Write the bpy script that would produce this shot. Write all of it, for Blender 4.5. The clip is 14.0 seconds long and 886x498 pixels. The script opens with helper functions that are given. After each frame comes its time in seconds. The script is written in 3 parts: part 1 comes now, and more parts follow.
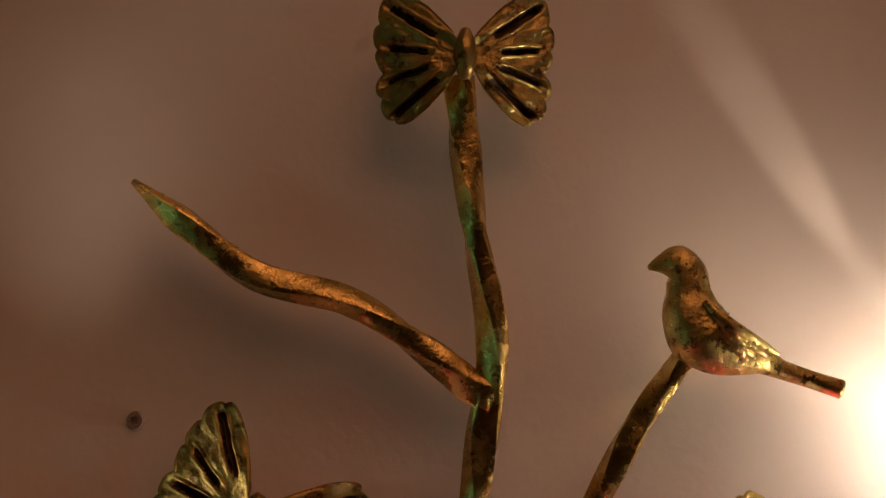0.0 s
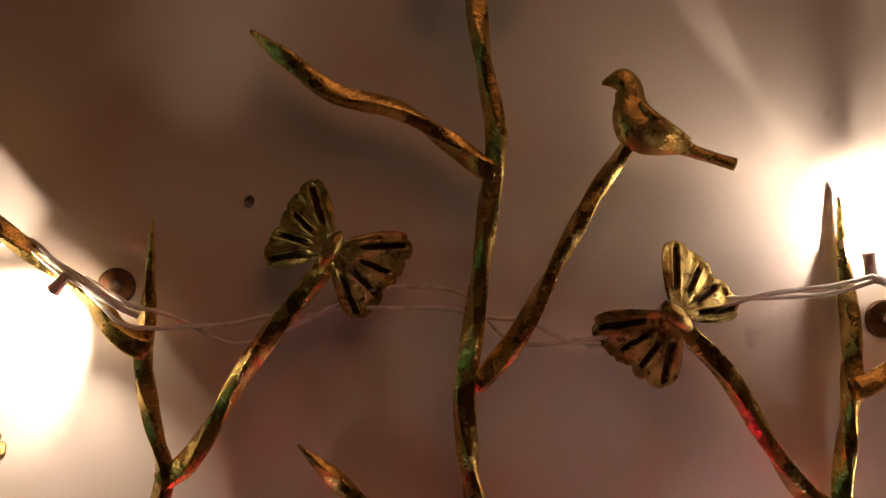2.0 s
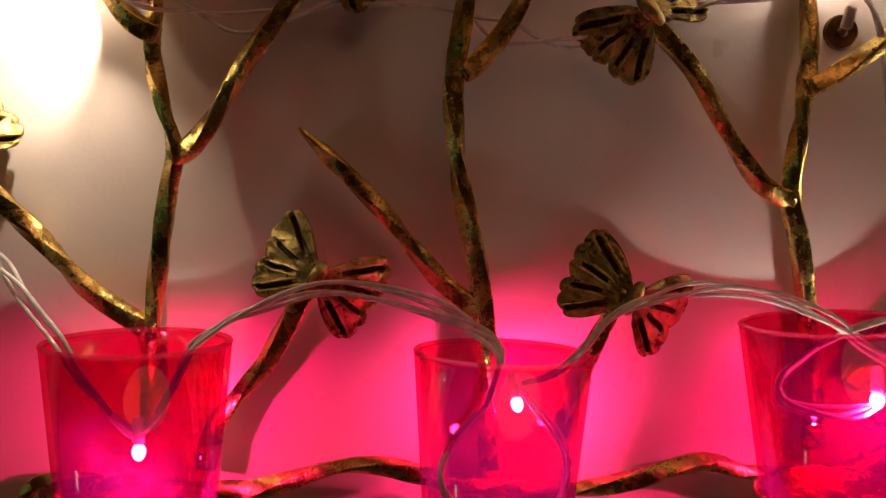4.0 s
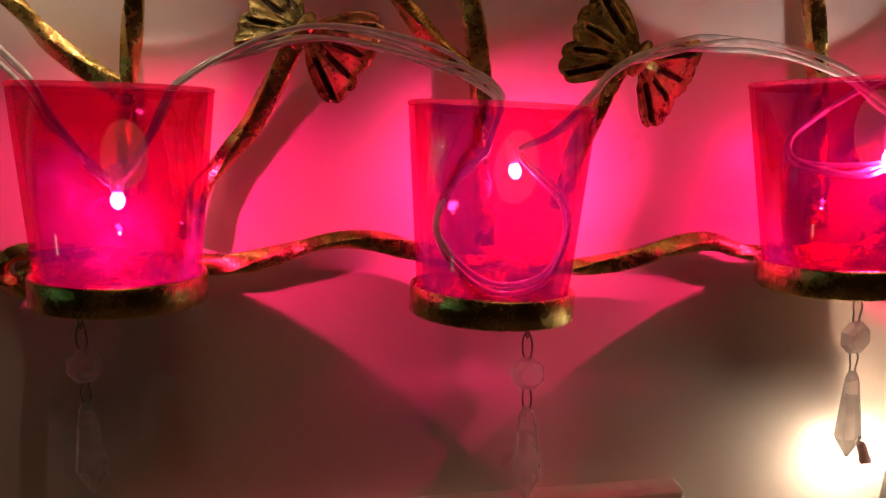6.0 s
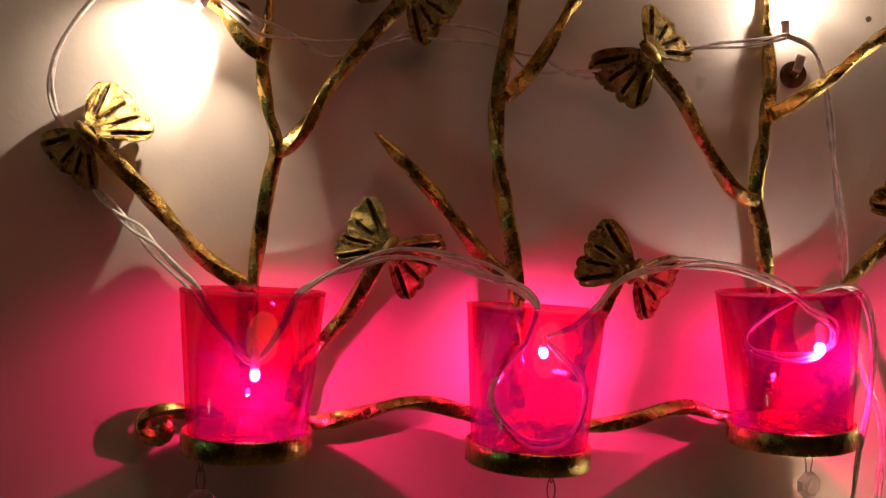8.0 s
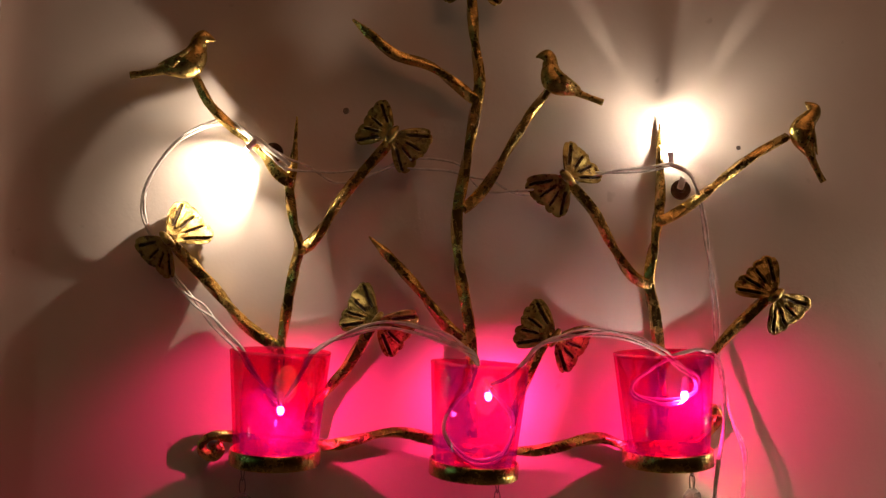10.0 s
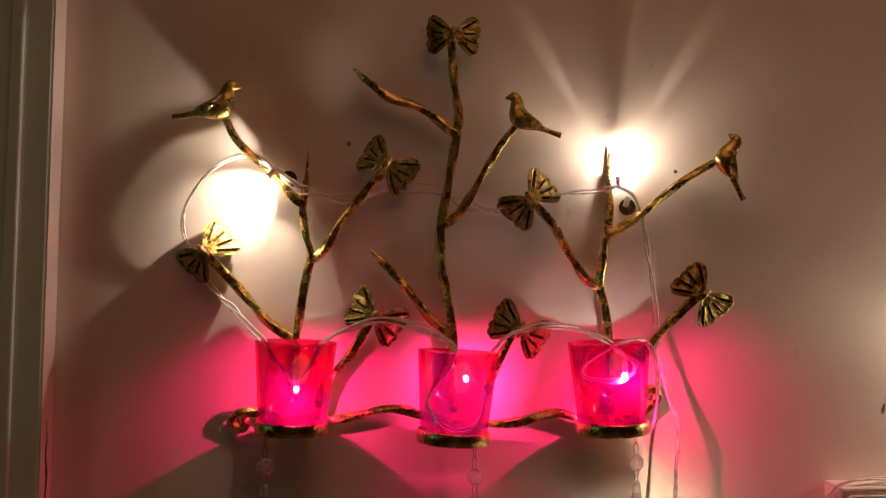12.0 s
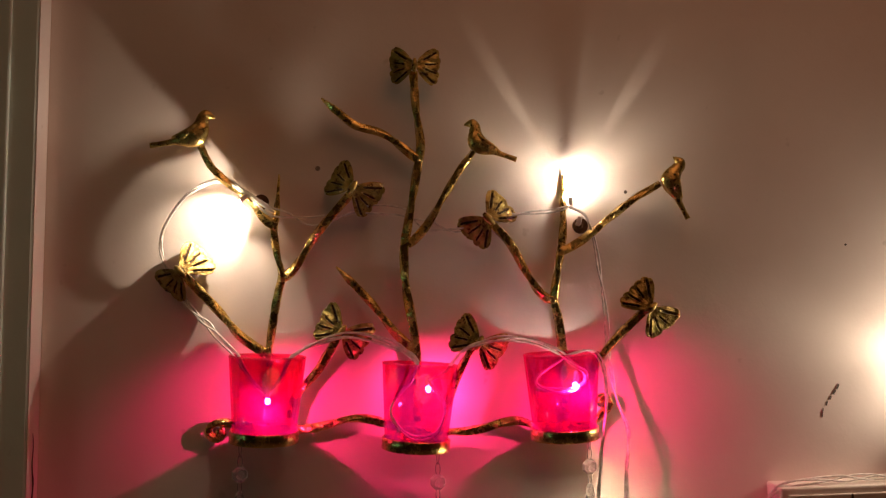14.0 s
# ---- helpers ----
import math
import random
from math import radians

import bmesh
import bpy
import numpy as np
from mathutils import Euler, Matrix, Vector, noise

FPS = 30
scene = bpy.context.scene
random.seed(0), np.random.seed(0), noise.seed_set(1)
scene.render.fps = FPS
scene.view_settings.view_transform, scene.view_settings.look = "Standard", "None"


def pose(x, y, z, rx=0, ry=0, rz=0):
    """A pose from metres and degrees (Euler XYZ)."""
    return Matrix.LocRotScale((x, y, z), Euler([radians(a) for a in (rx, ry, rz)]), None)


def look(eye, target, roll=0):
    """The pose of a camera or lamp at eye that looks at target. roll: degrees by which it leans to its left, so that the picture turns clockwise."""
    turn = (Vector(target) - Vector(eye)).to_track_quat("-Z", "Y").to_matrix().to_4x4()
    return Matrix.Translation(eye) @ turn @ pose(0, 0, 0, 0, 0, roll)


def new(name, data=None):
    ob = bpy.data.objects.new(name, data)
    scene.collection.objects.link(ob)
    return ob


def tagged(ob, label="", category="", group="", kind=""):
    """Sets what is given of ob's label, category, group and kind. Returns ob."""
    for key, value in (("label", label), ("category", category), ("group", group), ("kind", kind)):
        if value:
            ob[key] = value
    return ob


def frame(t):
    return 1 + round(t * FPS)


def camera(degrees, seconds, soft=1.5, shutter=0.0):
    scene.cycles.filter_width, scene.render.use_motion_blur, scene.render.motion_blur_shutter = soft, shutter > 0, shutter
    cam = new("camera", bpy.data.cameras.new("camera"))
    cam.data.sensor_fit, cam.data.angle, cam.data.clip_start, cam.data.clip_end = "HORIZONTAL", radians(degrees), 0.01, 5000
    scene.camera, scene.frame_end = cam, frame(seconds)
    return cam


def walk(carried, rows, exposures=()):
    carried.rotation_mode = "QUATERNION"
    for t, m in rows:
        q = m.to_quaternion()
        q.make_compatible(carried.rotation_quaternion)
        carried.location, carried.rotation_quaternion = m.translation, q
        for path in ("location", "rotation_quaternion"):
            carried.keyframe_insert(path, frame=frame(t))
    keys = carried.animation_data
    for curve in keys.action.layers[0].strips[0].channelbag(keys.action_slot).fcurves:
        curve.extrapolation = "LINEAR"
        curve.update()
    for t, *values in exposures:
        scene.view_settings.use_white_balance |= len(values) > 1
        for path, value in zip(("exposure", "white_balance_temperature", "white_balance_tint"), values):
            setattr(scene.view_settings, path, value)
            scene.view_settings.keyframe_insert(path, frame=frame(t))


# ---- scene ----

# camera and its path: seconds, place in metres, turn in degrees
cam = camera(57.2, 14.0, soft=1.25)
PATH = [
    (0.0, 0.0066, -0.2157, 1.7085, 93.27, 1.58, -1.21),
    (0.5, 0.0033, -0.2525, 1.7016, 92.47, 1.70, -0.20),
    (1.0, -0.0005, -0.2677, 1.6769, 93.44, 2.04, 0.09),
    (1.5, -0.0001, -0.2944, 1.6568, 93.56, 2.17, -0.04),
    (2.0, 0.0002, -0.3068, 1.6383, 93.36, 2.01, -0.23),
    (2.5, -0.0019, -0.3092, 1.6223, 91.77, 1.36, -0.72),
    (3.0, -0.0025, -0.3217, 1.6021, 90.63, 1.07, -0.96),
    (3.5, -0.0051, -0.3317, 1.5749, 88.93, 0.99, -1.50),
    (6.0, -0.0134, -0.3207, 1.4995, 80.72, 0.40, -3.23),
    (6.5, -0.0109, -0.3250, 1.4843, 79.28, -0.46, -3.62),
    (7.0, -0.0160, -0.3582, 1.4958, 83.62, -0.79, -3.37),
    (7.5, -0.0259, -0.4001, 1.5235, 88.36, -0.74, -3.04),
    (8.0, -0.0498, -0.4137, 1.5264, 90.43, -0.47, -4.45),
    (8.5, -0.0620, -0.4374, 1.5325, 90.66, -0.42, -5.43),
    (9.0, -0.0370, -0.4813, 1.5462, 91.72, -0.52, -4.13),
    (11.5, -0.0046, -0.6716, 1.5459, 93.78, -0.42, -0.29),
    (12.0, 0.0036, -0.6919, 1.5439, 93.55, -0.29, -0.58),
    (12.5, 0.0062, -0.7147, 1.5444, 93.27, -0.12, -0.84),
    (13.0, 0.0148, -0.7348, 1.5437, 93.11, 0.05, -1.06),
    (13.5, 0.0228, -0.7399, 1.5496, 93.66, 0.11, -1.08),
    (14.0, 0.0300, -0.7358, 1.5509, 94.05, 0.28, -1.00),
]
EXPOSURES = [(0.0, 1.1), (0.5, 1.0), (1.0, 0.9), (1.5, 0.85), (2.0, 0.6), (3.0, 0.32), (6.5, 0.42), (9.0, 0.47), (11.5, 0.72), (14.0, 0.78)]
walk(cam, [(t, pose(x, y, z, rx, ry, rz)) for t, x, y, z, rx, ry, rz in PATH], EXPOSURES)

# world: a closed room at night, nothing comes in from outside
world = bpy.data.worlds.new("night")
world.use_nodes = True
world.node_tree.nodes["Background"].inputs["Color"].default_value = (0.02, 0.02, 0.025, 1)
world.node_tree.nodes["Background"].inputs["Strength"].default_value = 0.3
scene.world = world

# how bright the small lamps of the string glow
GLOW_WALL = 650.0      # bare lamps that shine on the wall
GLOW_CUP = 520.0       # lamps inside the red glasses
FILL_POWER = 0.68    # unseen wide ceiling lamp added as dim warm fill, watts


def lobe(name, place, way, angle, watts, colour, blend=1.0):
    """Spot added at a small lamp, standing in for light thrown along the wall."""
    d = bpy.data.lights.new(name, "SPOT")
    d.energy, d.color, d.spot_size, d.spot_blend, d.shadow_soft_size = watts, colour, radians(angle), blend, 0.0012
    ob = new(name, d)
    ob.matrix_world = look(place, Vector(place) + Vector(way))
    return ob


WARM = (1.0, 0.67, 0.44)
WHITE = (1.0, 0.80, 0.61)
LOBES = 0.40
for way, share in [((-1.0, 0.06, -0.10), 0.40), ((-0.62, 0.06, 0.80), 0.9), ((-0.50, 0.06, -0.86), 0.50), ((0.12, 0.06, -1.0), 0.75), ((0.80, 0.05, 0.55), 0.60), ((0.30, 0.05, 0.95), 0.35)]:
    lobe("lobe_spot", (-0.1405, -0.0205, 1.6410), way, 85, share * LOBES, WHITE)
lobe("lobe_spot", (-0.1400, -0.0205, 1.6410), (-0.50, 0.80, -0.35), 95, 0.75 * LOBES, WHITE, 0.4)
for way, share in [((-0.60, 0.05, 0.80), 0.45), ((0.60, 0.05, 0.80), 0.58), ((1.0, 0.06, 0.30), 0.5), ((-1.0, 0.06, 0.40), 0.25)]:
    lobe("lobe_spot", (0.1580, -0.0125, 1.6545), way, 80, share * LOBES, WHITE)
# Narrow spots added in place of the lens's V-shaped beams.
for way, angle, share in [((-0.50, 0.16, 0.86), 10, 1.2), ((0.16, 0.15, 1.0), 7, 0.6), ((0.54, 0.16, 0.84), 10, 1.3), ((-0.50, 0.34, 0.86), 13, 0.35), ((0.16, 0.34, 1.0), 10, 0.2), ((0.54, 0.34, 0.84), 13, 0.35)]:
    lobe("lobe_spot", (0.1580, -0.0125, 1.6560), way, angle, 0.55 * share * LOBES, WHITE, 0.9)
lobe("lobe_spot", (0.1580, -0.0125, 1.6560), (0.12, 0.90, 0.25), 108, 0.42 * LOBES, WHITE, 0.35)
for way, share in [((-0.9, 0.12, 0.35), 3.6), ((-0.50, 0.12, 0.86), 4.4), ((0.95, 0.06, 0.35), 3.0), ((0.9, 0.06, -0.45), 1.2), ((0.10, 0.12, 1.0), 4.4)]:
    lobe("lobe_spot", (0.1790, -0.0140, 1.3580), way, 90, share * LOBES, WARM)
for way in [(-0.8, 0.06, 0.6), (-0.95, 0.06, -0.25), (0.1, 0.06, 1.0)]:
    lobe("lobe_spot", (0.5120, -0.0160, 1.4990), way, 95, 2.5 * LOBES, WHITE)

# spots added at the cup lamps: down to the wall, weakly to the glass fronts
CUP_LIGHT = (1.0, 0.80, 0.72)
for place, way, angle, watts, front in [((-0.1036, -0.0545, 1.4690), (-0.05, 1.0, -0.50), 152, 0.52, 0.10), ((0.0294, -0.0265, 1.4752), (0.0, 1.0, -0.10), 145, 0.58, 0.16), ((0.1518, -0.0555, 1.4803), (0.05, 1.0, -0.45), 160, 0.85, 0.10)]:
    lobe("lobe_spot", place, way, angle, watts, CUP_LIGHT, 0.35)
    lobe("lobe_spot", place, (0.0, -1.0, -0.35), 150, front, CUP_LIGHT, 0.6)


# ---------- materials ----------
def material(name):
    m = bpy.data.materials.new(name)
    m.use_nodes = True
    n = m.node_tree.nodes
    return m, n, m.node_tree.links, n["Principled BSDF"], n["Material Output"]


def noise_node(n, l, scale, detail=4.0, rough=0.55, vec=None):
    t = n.new("ShaderNodeTexNoise")
    t.inputs["Scale"].default_value, t.inputs["Detail"].default_value, t.inputs["Roughness"].default_value = scale, detail, rough
    if vec is not None:
        l.new(vec, t.inputs["Vector"])
    return t


def ramp_node(n, l, fac, stops):
    r = n.new("ShaderNodeValToRGB")
    e = r.color_ramp.elements
    while len(e) < len(stops):
        e.new(0.5)
    for el, (p, c) in zip(e, stops):
        el.position, el.color = p, (*c, 1)
    l.new(fac, r.inputs["Fac"])
    return r


def bump_node(n, l, height, strength, distance, before=None):
    b = n.new("ShaderNodeBump")
    b.inputs["Strength"].default_value, b.inputs["Distance"].default_value = strength, distance
    l.new(height, b.inputs["Height"])
    if before is not None:
        l.new(before, b.inputs["Normal"])
    return b


def world_coords(n):
    return n.new("ShaderNodeNewGeometry").outputs["Position"]


def make_paint(name, a, b, rough, relief=0.0009, spots=True):
    """Smooth wall paint: faint clouds of two tones, orange-peel relief and a few stains."""
    m, n, l, p, out = material(name)
    pos = world_coords(n)
    big = noise_node(n, l, 5.0, 5.0, 0.6, pos)
    r = ramp_node(n, l, big.outputs["Fac"], [(0.3, a), (0.7, b)])
    last = r.outputs["Color"]
    if spots:
        sp = noise_node(n, l, 55.0, 2.0, 0.5, pos)
        mask = ramp_node(n, l, sp.outputs["Fac"], [(0.73, (0, 0, 0)), (0.78, (0.35, 0.35, 0.35))])
        mix = n.new("ShaderNodeMixRGB")
        mix.inputs["Color2"].default_value = (a[0] * 0.6, a[1] * 0.55, a[2] * 0.5, 1)
        l.new(mask.outputs["Color"], mix.inputs["Fac"])
        l.new(last, mix.inputs["Color1"])
        last = mix.outputs["Color"]
    l.new(last, p.inputs["Base Color"])
    p.inputs["Roughness"].default_value = rough
    fine = noise_node(n, l, 420.0, 3.0, 0.5, pos)
    wide = noise_node(n, l, 40.0, 4.0, 0.6, pos)
    b1 = bump_node(n, l, wide.outputs["Fac"], 0.45, relief)
    b2 = bump_node(n, l, fine.outputs["Fac"], 0.35, relief * 0.25, b1.outputs["Normal"])
    l.new(b2.outputs["Normal"], p.inputs["Normal"])
    return m


def make_gold(name, dark=0.5, tone=(0.80, 0.53, 0.15), rough=0.30, scale=120.0, foil=1.0):
    """Gold leaf over dark iron: wrinkled foil, olive where thin, with small rubbed patches that are nearly black."""
    m, n, l, p, out = material(name)
    co = n.new("ShaderNodeTexCoord").outputs["Object"]
    thin = noise_node(n, l, scale * 0.45, 3.0, 0.6, co)
    base = ramp_node(n, l, thin.outputs["Fac"], [(0.32, (tone[0] * 0.42, tone[1] * 0.40, tone[2] * 0.40)), (0.62, tone)])
    patch = noise_node(n, l, scale, 7.0, 0.72, co)
    mask = ramp_node(n, l, patch.outputs["Fac"], [(dark - 0.07, (1, 1, 1)), (dark + 0.03, (0, 0, 0))])
    mix = n.new("ShaderNodeMixRGB")
    mix.inputs["Color2"].default_value = (0.085, 0.042, 0.020, 1)
    l.new(mask.outputs["Color"], mix.inputs["Fac"])
    l.new(base.outputs["Color"], mix.inputs["Color1"])
    l.new(mix.outputs["Color"], p.inputs["Base Color"])
    p.inputs["Metallic"].default_value = 1.0
    ro = ramp_node(n, l, patch.outputs["Fac"], [(0.30, (0.46, 0.46, 0.46)), (0.58, (rough, rough, rough))])
    l.new(ro.outputs["Color"], p.inputs["Roughness"])
    w = n.new("ShaderNodeTexVoronoi")
    w.inputs["Scale"].default_value = 200.0
    l.new(co, w.inputs["Vector"])
    f = noise_node(n, l, 800.0, 4.0, 0.65, co)
    b1 = bump_node(n, l, w.outputs["Distance"], 0.35 * foil, 0.0008)
    b2 = bump_node(n, l, f.outputs["Fac"], 0.5 * foil, 0.0006, b1.outputs["Normal"])
    l.new(b2.outputs["Normal"], p.inputs["Normal"])
    return m


def make_tinted_glass(name, tint, rough=0.03, body=0.0, body_colour=(1, 1, 1), speckle=0.0):
    """Thin tinted glass: light passes coloured and straight, a little of it is scattered by the stained coat; gloss grows at the rim."""
    m, n, l, p, out = material(name)
    n.remove(p)
    clear = n.new("ShaderNodeBsdfTransparent")
    clear.inputs["Color"].default_value = (*tint, 1)
    gloss = n.new("ShaderNodeBsdfGlossy")
    gloss.inputs["Roughness"].default_value = rough
    last = clear.outputs["BSDF"]
    if body:
        co = n.new("ShaderNodeTexCoord").outputs["Object"]
        coat = n.new("ShaderNodeBsdfTranslucent")
        coat.inputs["Color"].default_value = (*body_colour, 1)
        nz = noise_node(n, l, 1000.0, 3.0, 0.7, co)
        band = noise_node(n, l, 40.0, 3.0, 0.6, co)
        mul = n.new("ShaderNodeMath")
        mul.operation = "MULTIPLY"
        l.new(nz.outputs["Fac"], mul.inputs[0])
        l.new(band.outputs["Fac"], mul.inputs[1])
        hi = min(1.0, body + speckle)
        mask = ramp_node(n, l, mul.outputs["Value"], [(0.28, (body, body, body)), (0.37, (hi, hi, hi))])
        m2 = n.new("ShaderNodeMixShader")
        l.new(mask.outputs["Color"], m2.inputs["Fac"])
        l.new(last, m2.inputs[1])
        l.new(coat.outputs["BSDF"], m2.inputs[2])
        last = m2.outputs["Shader"]
    edge = n.new("ShaderNodeLayerWeight")
    edge.inputs["Blend"].default_value = 0.25
    fac = ramp_node(n, l, edge.outputs["Facing"], [(0.0, (0.045, 0.045, 0.045)), (0.55, (0.09, 0.09, 0.09)), (0.85, (0.30, 0.30, 0.30)), (1.0, (0.7, 0.7, 0.7))])
    mix = n.new("ShaderNodeMixShader")
    l.new(fac.outputs["Color"], mix.inputs["Fac"])
    l.new(last, mix.inputs[1])
    l.new(gloss.outputs["BSDF"], mix.inputs[2])
    l.new(mix.outputs["Shader"], out.inputs["Surface"])
    return m


def make_crystal(name):
    """Cut glass that bends light, paled by a haze that stands for bright glints."""
    m, n, l, p, out = material(name)
    p.inputs["Base Color"].default_value = (0.98, 0.98, 0.98, 1)
    p.inputs["Transmission Weight"].default_value = 1.0
    p.inputs["Roughness"].default_value = 0.02
    p.inputs["IOR"].default_value = 1.5
    haze = n.new("ShaderNodeBsdfTranslucent")
    haze.inputs["Color"].default_value = (0.95, 0.92, 0.90, 1)
    mix = n.new("ShaderNodeMixShader")
    nz = noise_node(n, l, 70.0, 2.0, 0.5, n.new("ShaderNodeTexCoord").outputs["Object"])
    fac = ramp_node(n, l, nz.outputs["Fac"], [(0.35, (0.26, 0.26, 0.26)), (0.7, (0.48, 0.48, 0.48))])
    l.new(fac.outputs["Color"], mix.inputs["Fac"])
    l.new(p.outputs["BSDF"], mix.inputs[1])
    l.new(haze.outputs["BSDF"], mix.inputs[2])
    clear = n.new("ShaderNodeBsdfTransparent")
    thin = n.new("ShaderNodeMixShader")
    thin.inputs["Fac"].default_value = 0.15
    l.new(mix.outputs["Shader"], thin.inputs[1])
    l.new(clear.outputs["BSDF"], thin.inputs[2])
    l.new(thin.outputs["Shader"], out.inputs["Surface"])
    return m


def make_wire(name):
    """Clear plastic insulation with a thin core: half see-through, pale, glossy."""
    m, n, l, p, out = material(name)
    p.inputs["Base Color"].default_value = (0.86, 0.81, 0.77, 1)
    p.inputs["Roughness"].default_value = 0.22
    clear = n.new("ShaderNodeBsdfTransparent")
    mix = n.new("ShaderNodeMixShader")
    nz = noise_node(n, l, 160.0, 2.0, 0.5, world_coords(n))
    fac = ramp_node(n, l, nz.outputs["Fac"], [(0.35, (0.55, 0.55, 0.55)), (0.65, (0.88, 0.88, 0.88))])
    l.new(fac.outputs["Color"], mix.inputs["Fac"])
    l.new(clear.outputs["BSDF"], mix.inputs[1])
    l.new(p.outputs["BSDF"], mix.inputs[2])
    l.new(mix.outputs["Shader"], out.inputs["Surface"])
    return m


def make_plain(name, colour, rough=0.5, metal=0.0, vary=0.15, scale=60.0):
    m, n, l, p, out = material(name)
    nz = noise_node(n, l, scale, 5.0, 0.6, world_coords(n))
    c2 = tuple(c * (1 - vary) for c in colour)
    r = ramp_node(n, l, nz.outputs["Fac"], [(0.35, c2), (0.65, colour)])
    l.new(r.outputs["Color"], p.inputs["Base Color"])
    p.inputs["Roughness"].default_value, p.inputs["Metallic"].default_value = rough, metal
    b = bump_node(n, l, nz.outputs["Fac"], 0.2, 0.0004)
    l.new(b.outputs["Normal"], p.inputs["Normal"])
    return m


def make_lamp(name, colour, strength):
    m, n, l, p, out = material(name)
    p.inputs["Emission Color"].default_value = (*colour, 1)
    p.inputs["Emission Strength"].default_value = strength
    return m


WALL = make_paint("wall_paint", (0.66, 0.575, 0.52), (0.74, 0.65, 0.59), 0.32)
# Unseen walls darkened in colour so the gold mirrors a dim room.
ROOM_DIM = make_paint("room_paint_darkened", (0.12, 0.10, 0.085), (0.17, 0.14, 0.12), 0.6, spots=False)
FLOOR = make_plain("floor_tile", (0.35, 0.30, 0.26), 0.4)
FRAME_PAINT = make_paint("frame_paint", (0.58, 0.70, 0.66), (0.68, 0.80, 0.75), 0.4)
# Pale pink stands for the lamplight on the frame's side face.
EDGE_LIT = make_paint("edge_paint_lit", (0.72, 0.62, 0.58), (0.80, 0.70, 0.66), 0.5)
GOLD = make_gold("gold_leaf", 0.365, (0.84, 0.61, 0.19), 0.17, 130.0, 0.9)
GOLD_WING = make_gold("gold_leaf_wing", 0.45, (0.50, 0.375, 0.12), 0.32, 190.0, 1.3)
GOLD_BIRD = make_gold("gold_leaf_bird", 0.41, (0.68, 0.50, 0.16), 0.26, 210.0, 1.3)
GOLD_RING = make_gold("gold_ring", 0.33, (0.84, 0.68, 0.24), 0.12, 150.0, 0.75)
# Darker tone for the groove floors of the wings.
GROOVE_TONE = make_plain("groove_dark_tone", (0.075, 0.043, 0.020), 0.55, 0.6, 0.4, 300.0)
BRONZE = make_plain("dark_bronze", (0.15, 0.075, 0.045), 0.45, 1.0, 0.5, 200.0)
RED_GLASS = make_tinted_glass("red_glass", (0.81, 0.11, 0.38), 0.025, 0.030, (0.85, 0.02, 0.64), 0.012)
PINK_GLASS = make_tinted_glass("pink_glass", (0.84, 0.15, 0.42), 0.025, 0.055, (0.85, 0.07, 0.74), 0.010)
RED_GLASS_DUSTY = make_tinted_glass("red_glass_dusty", (0.80, 0.11, 0.37), 0.04, 0.030, (0.85, 0.03, 0.62), 0.12)
BASE_GLASS = make_tinted_glass("red_glass_base", (0.82, 0.11, 0.40), 0.03, 0.05, (1.0, 0.05, 0.50), 0.03)
# Paler than the cups: the rim's bright highlight is put into its colour.
RIM_GLASS_LIT = make_tinted_glass("red_glass_rim_highlight", (0.85, 0.25, 0.42), 0.02, 0.20, (1.0, 0.25, 0.50), 0.05)
CRYSTAL = make_crystal("clear_crystal")
WIRE = make_wire("clear_wire")
STEEL = make_plain("dull_steel", (0.30, 0.28, 0.26), 0.35, 1.0)
PLASTIC = make_plain("pale_plastic", (0.75, 0.62, 0.60), 0.35)
BOARD = make_plain("cream_plastic", (0.70, 0.62, 0.55), 0.35)
PLUG = make_plain("plug_plastic", (0.28, 0.21, 0.17), 0.6)
DARK = make_plain("dark_mark", (0.08, 0.06, 0.05), 0.8)
LED_WALL = make_lamp("lamp_glow_wall", (1.0, 0.78, 0.55), GLOW_WALL)
# Dimmed tips: the added spots carry most of these lamps' light.
LED_DIMMED = make_lamp("lamp_glow_dimmed", (1.0, 0.78, 0.55), 0.22 * GLOW_WALL)
LED_CUP_DIM = make_lamp("lamp_glow_cup_dim", (1.0, 0.80, 0.72), 0.30 * GLOW_CUP)
LED_UP = make_lamp("lamp_glow_upright", (1.0, 0.84, 0.68), 0.65 * GLOW_WALL)
LED_CUP = make_lamp("lamp_glow_cup", (1.0, 0.80, 0.72), GLOW_CUP)
FILL_GLOW = make_lamp("ceiling_fill_glow", (1.0, 0.42, 0.215), FILL_POWER)
GREEN_FILL = make_lamp("green_fill_glow", (0.42, 1.0, 0.66), 2.6)


# ---------- shape helpers ----------
def mesh_object(name, bm, mat, smooth=False):
    me = bpy.data.meshes.new(name)
    bmesh.ops.recalc_face_normals(bm, faces=bm.faces)
    bm.to_mesh(me)
    bm.free()
    me.materials.append(mat)
    if smooth:
        me.polygons.foreach_set("use_smooth", [True] * len(me.polygons))
    return new(name, me)


def part(name, bm, mat, parent, label="", smooth=False):
    ob = mesh_object(name, bm, mat, smooth)
    ob.parent = parent
    ob.matrix_parent_inverse = Matrix()
    if label:
        tagged(ob, label)
    return ob


def box_bm(x0, x1, y0, y1, z0, z1, bevel=0.0, seg=2):
    bm = bmesh.new()
    bmesh.ops.create_cube(bm, size=1.0)
    for v in bm.verts:
        v.co = ((x0 + x1) / 2 + v.co.x * (x1 - x0), (y0 + y1) / 2 + v.co.y * (y1 - y0), (z0 + z1) / 2 + v.co.z * (z1 - z0))
    if bevel:
        bmesh.ops.bevel(bm, geom=list(bm.edges), offset=bevel, segments=seg, affect="EDGES", profile=0.5)
    return bm


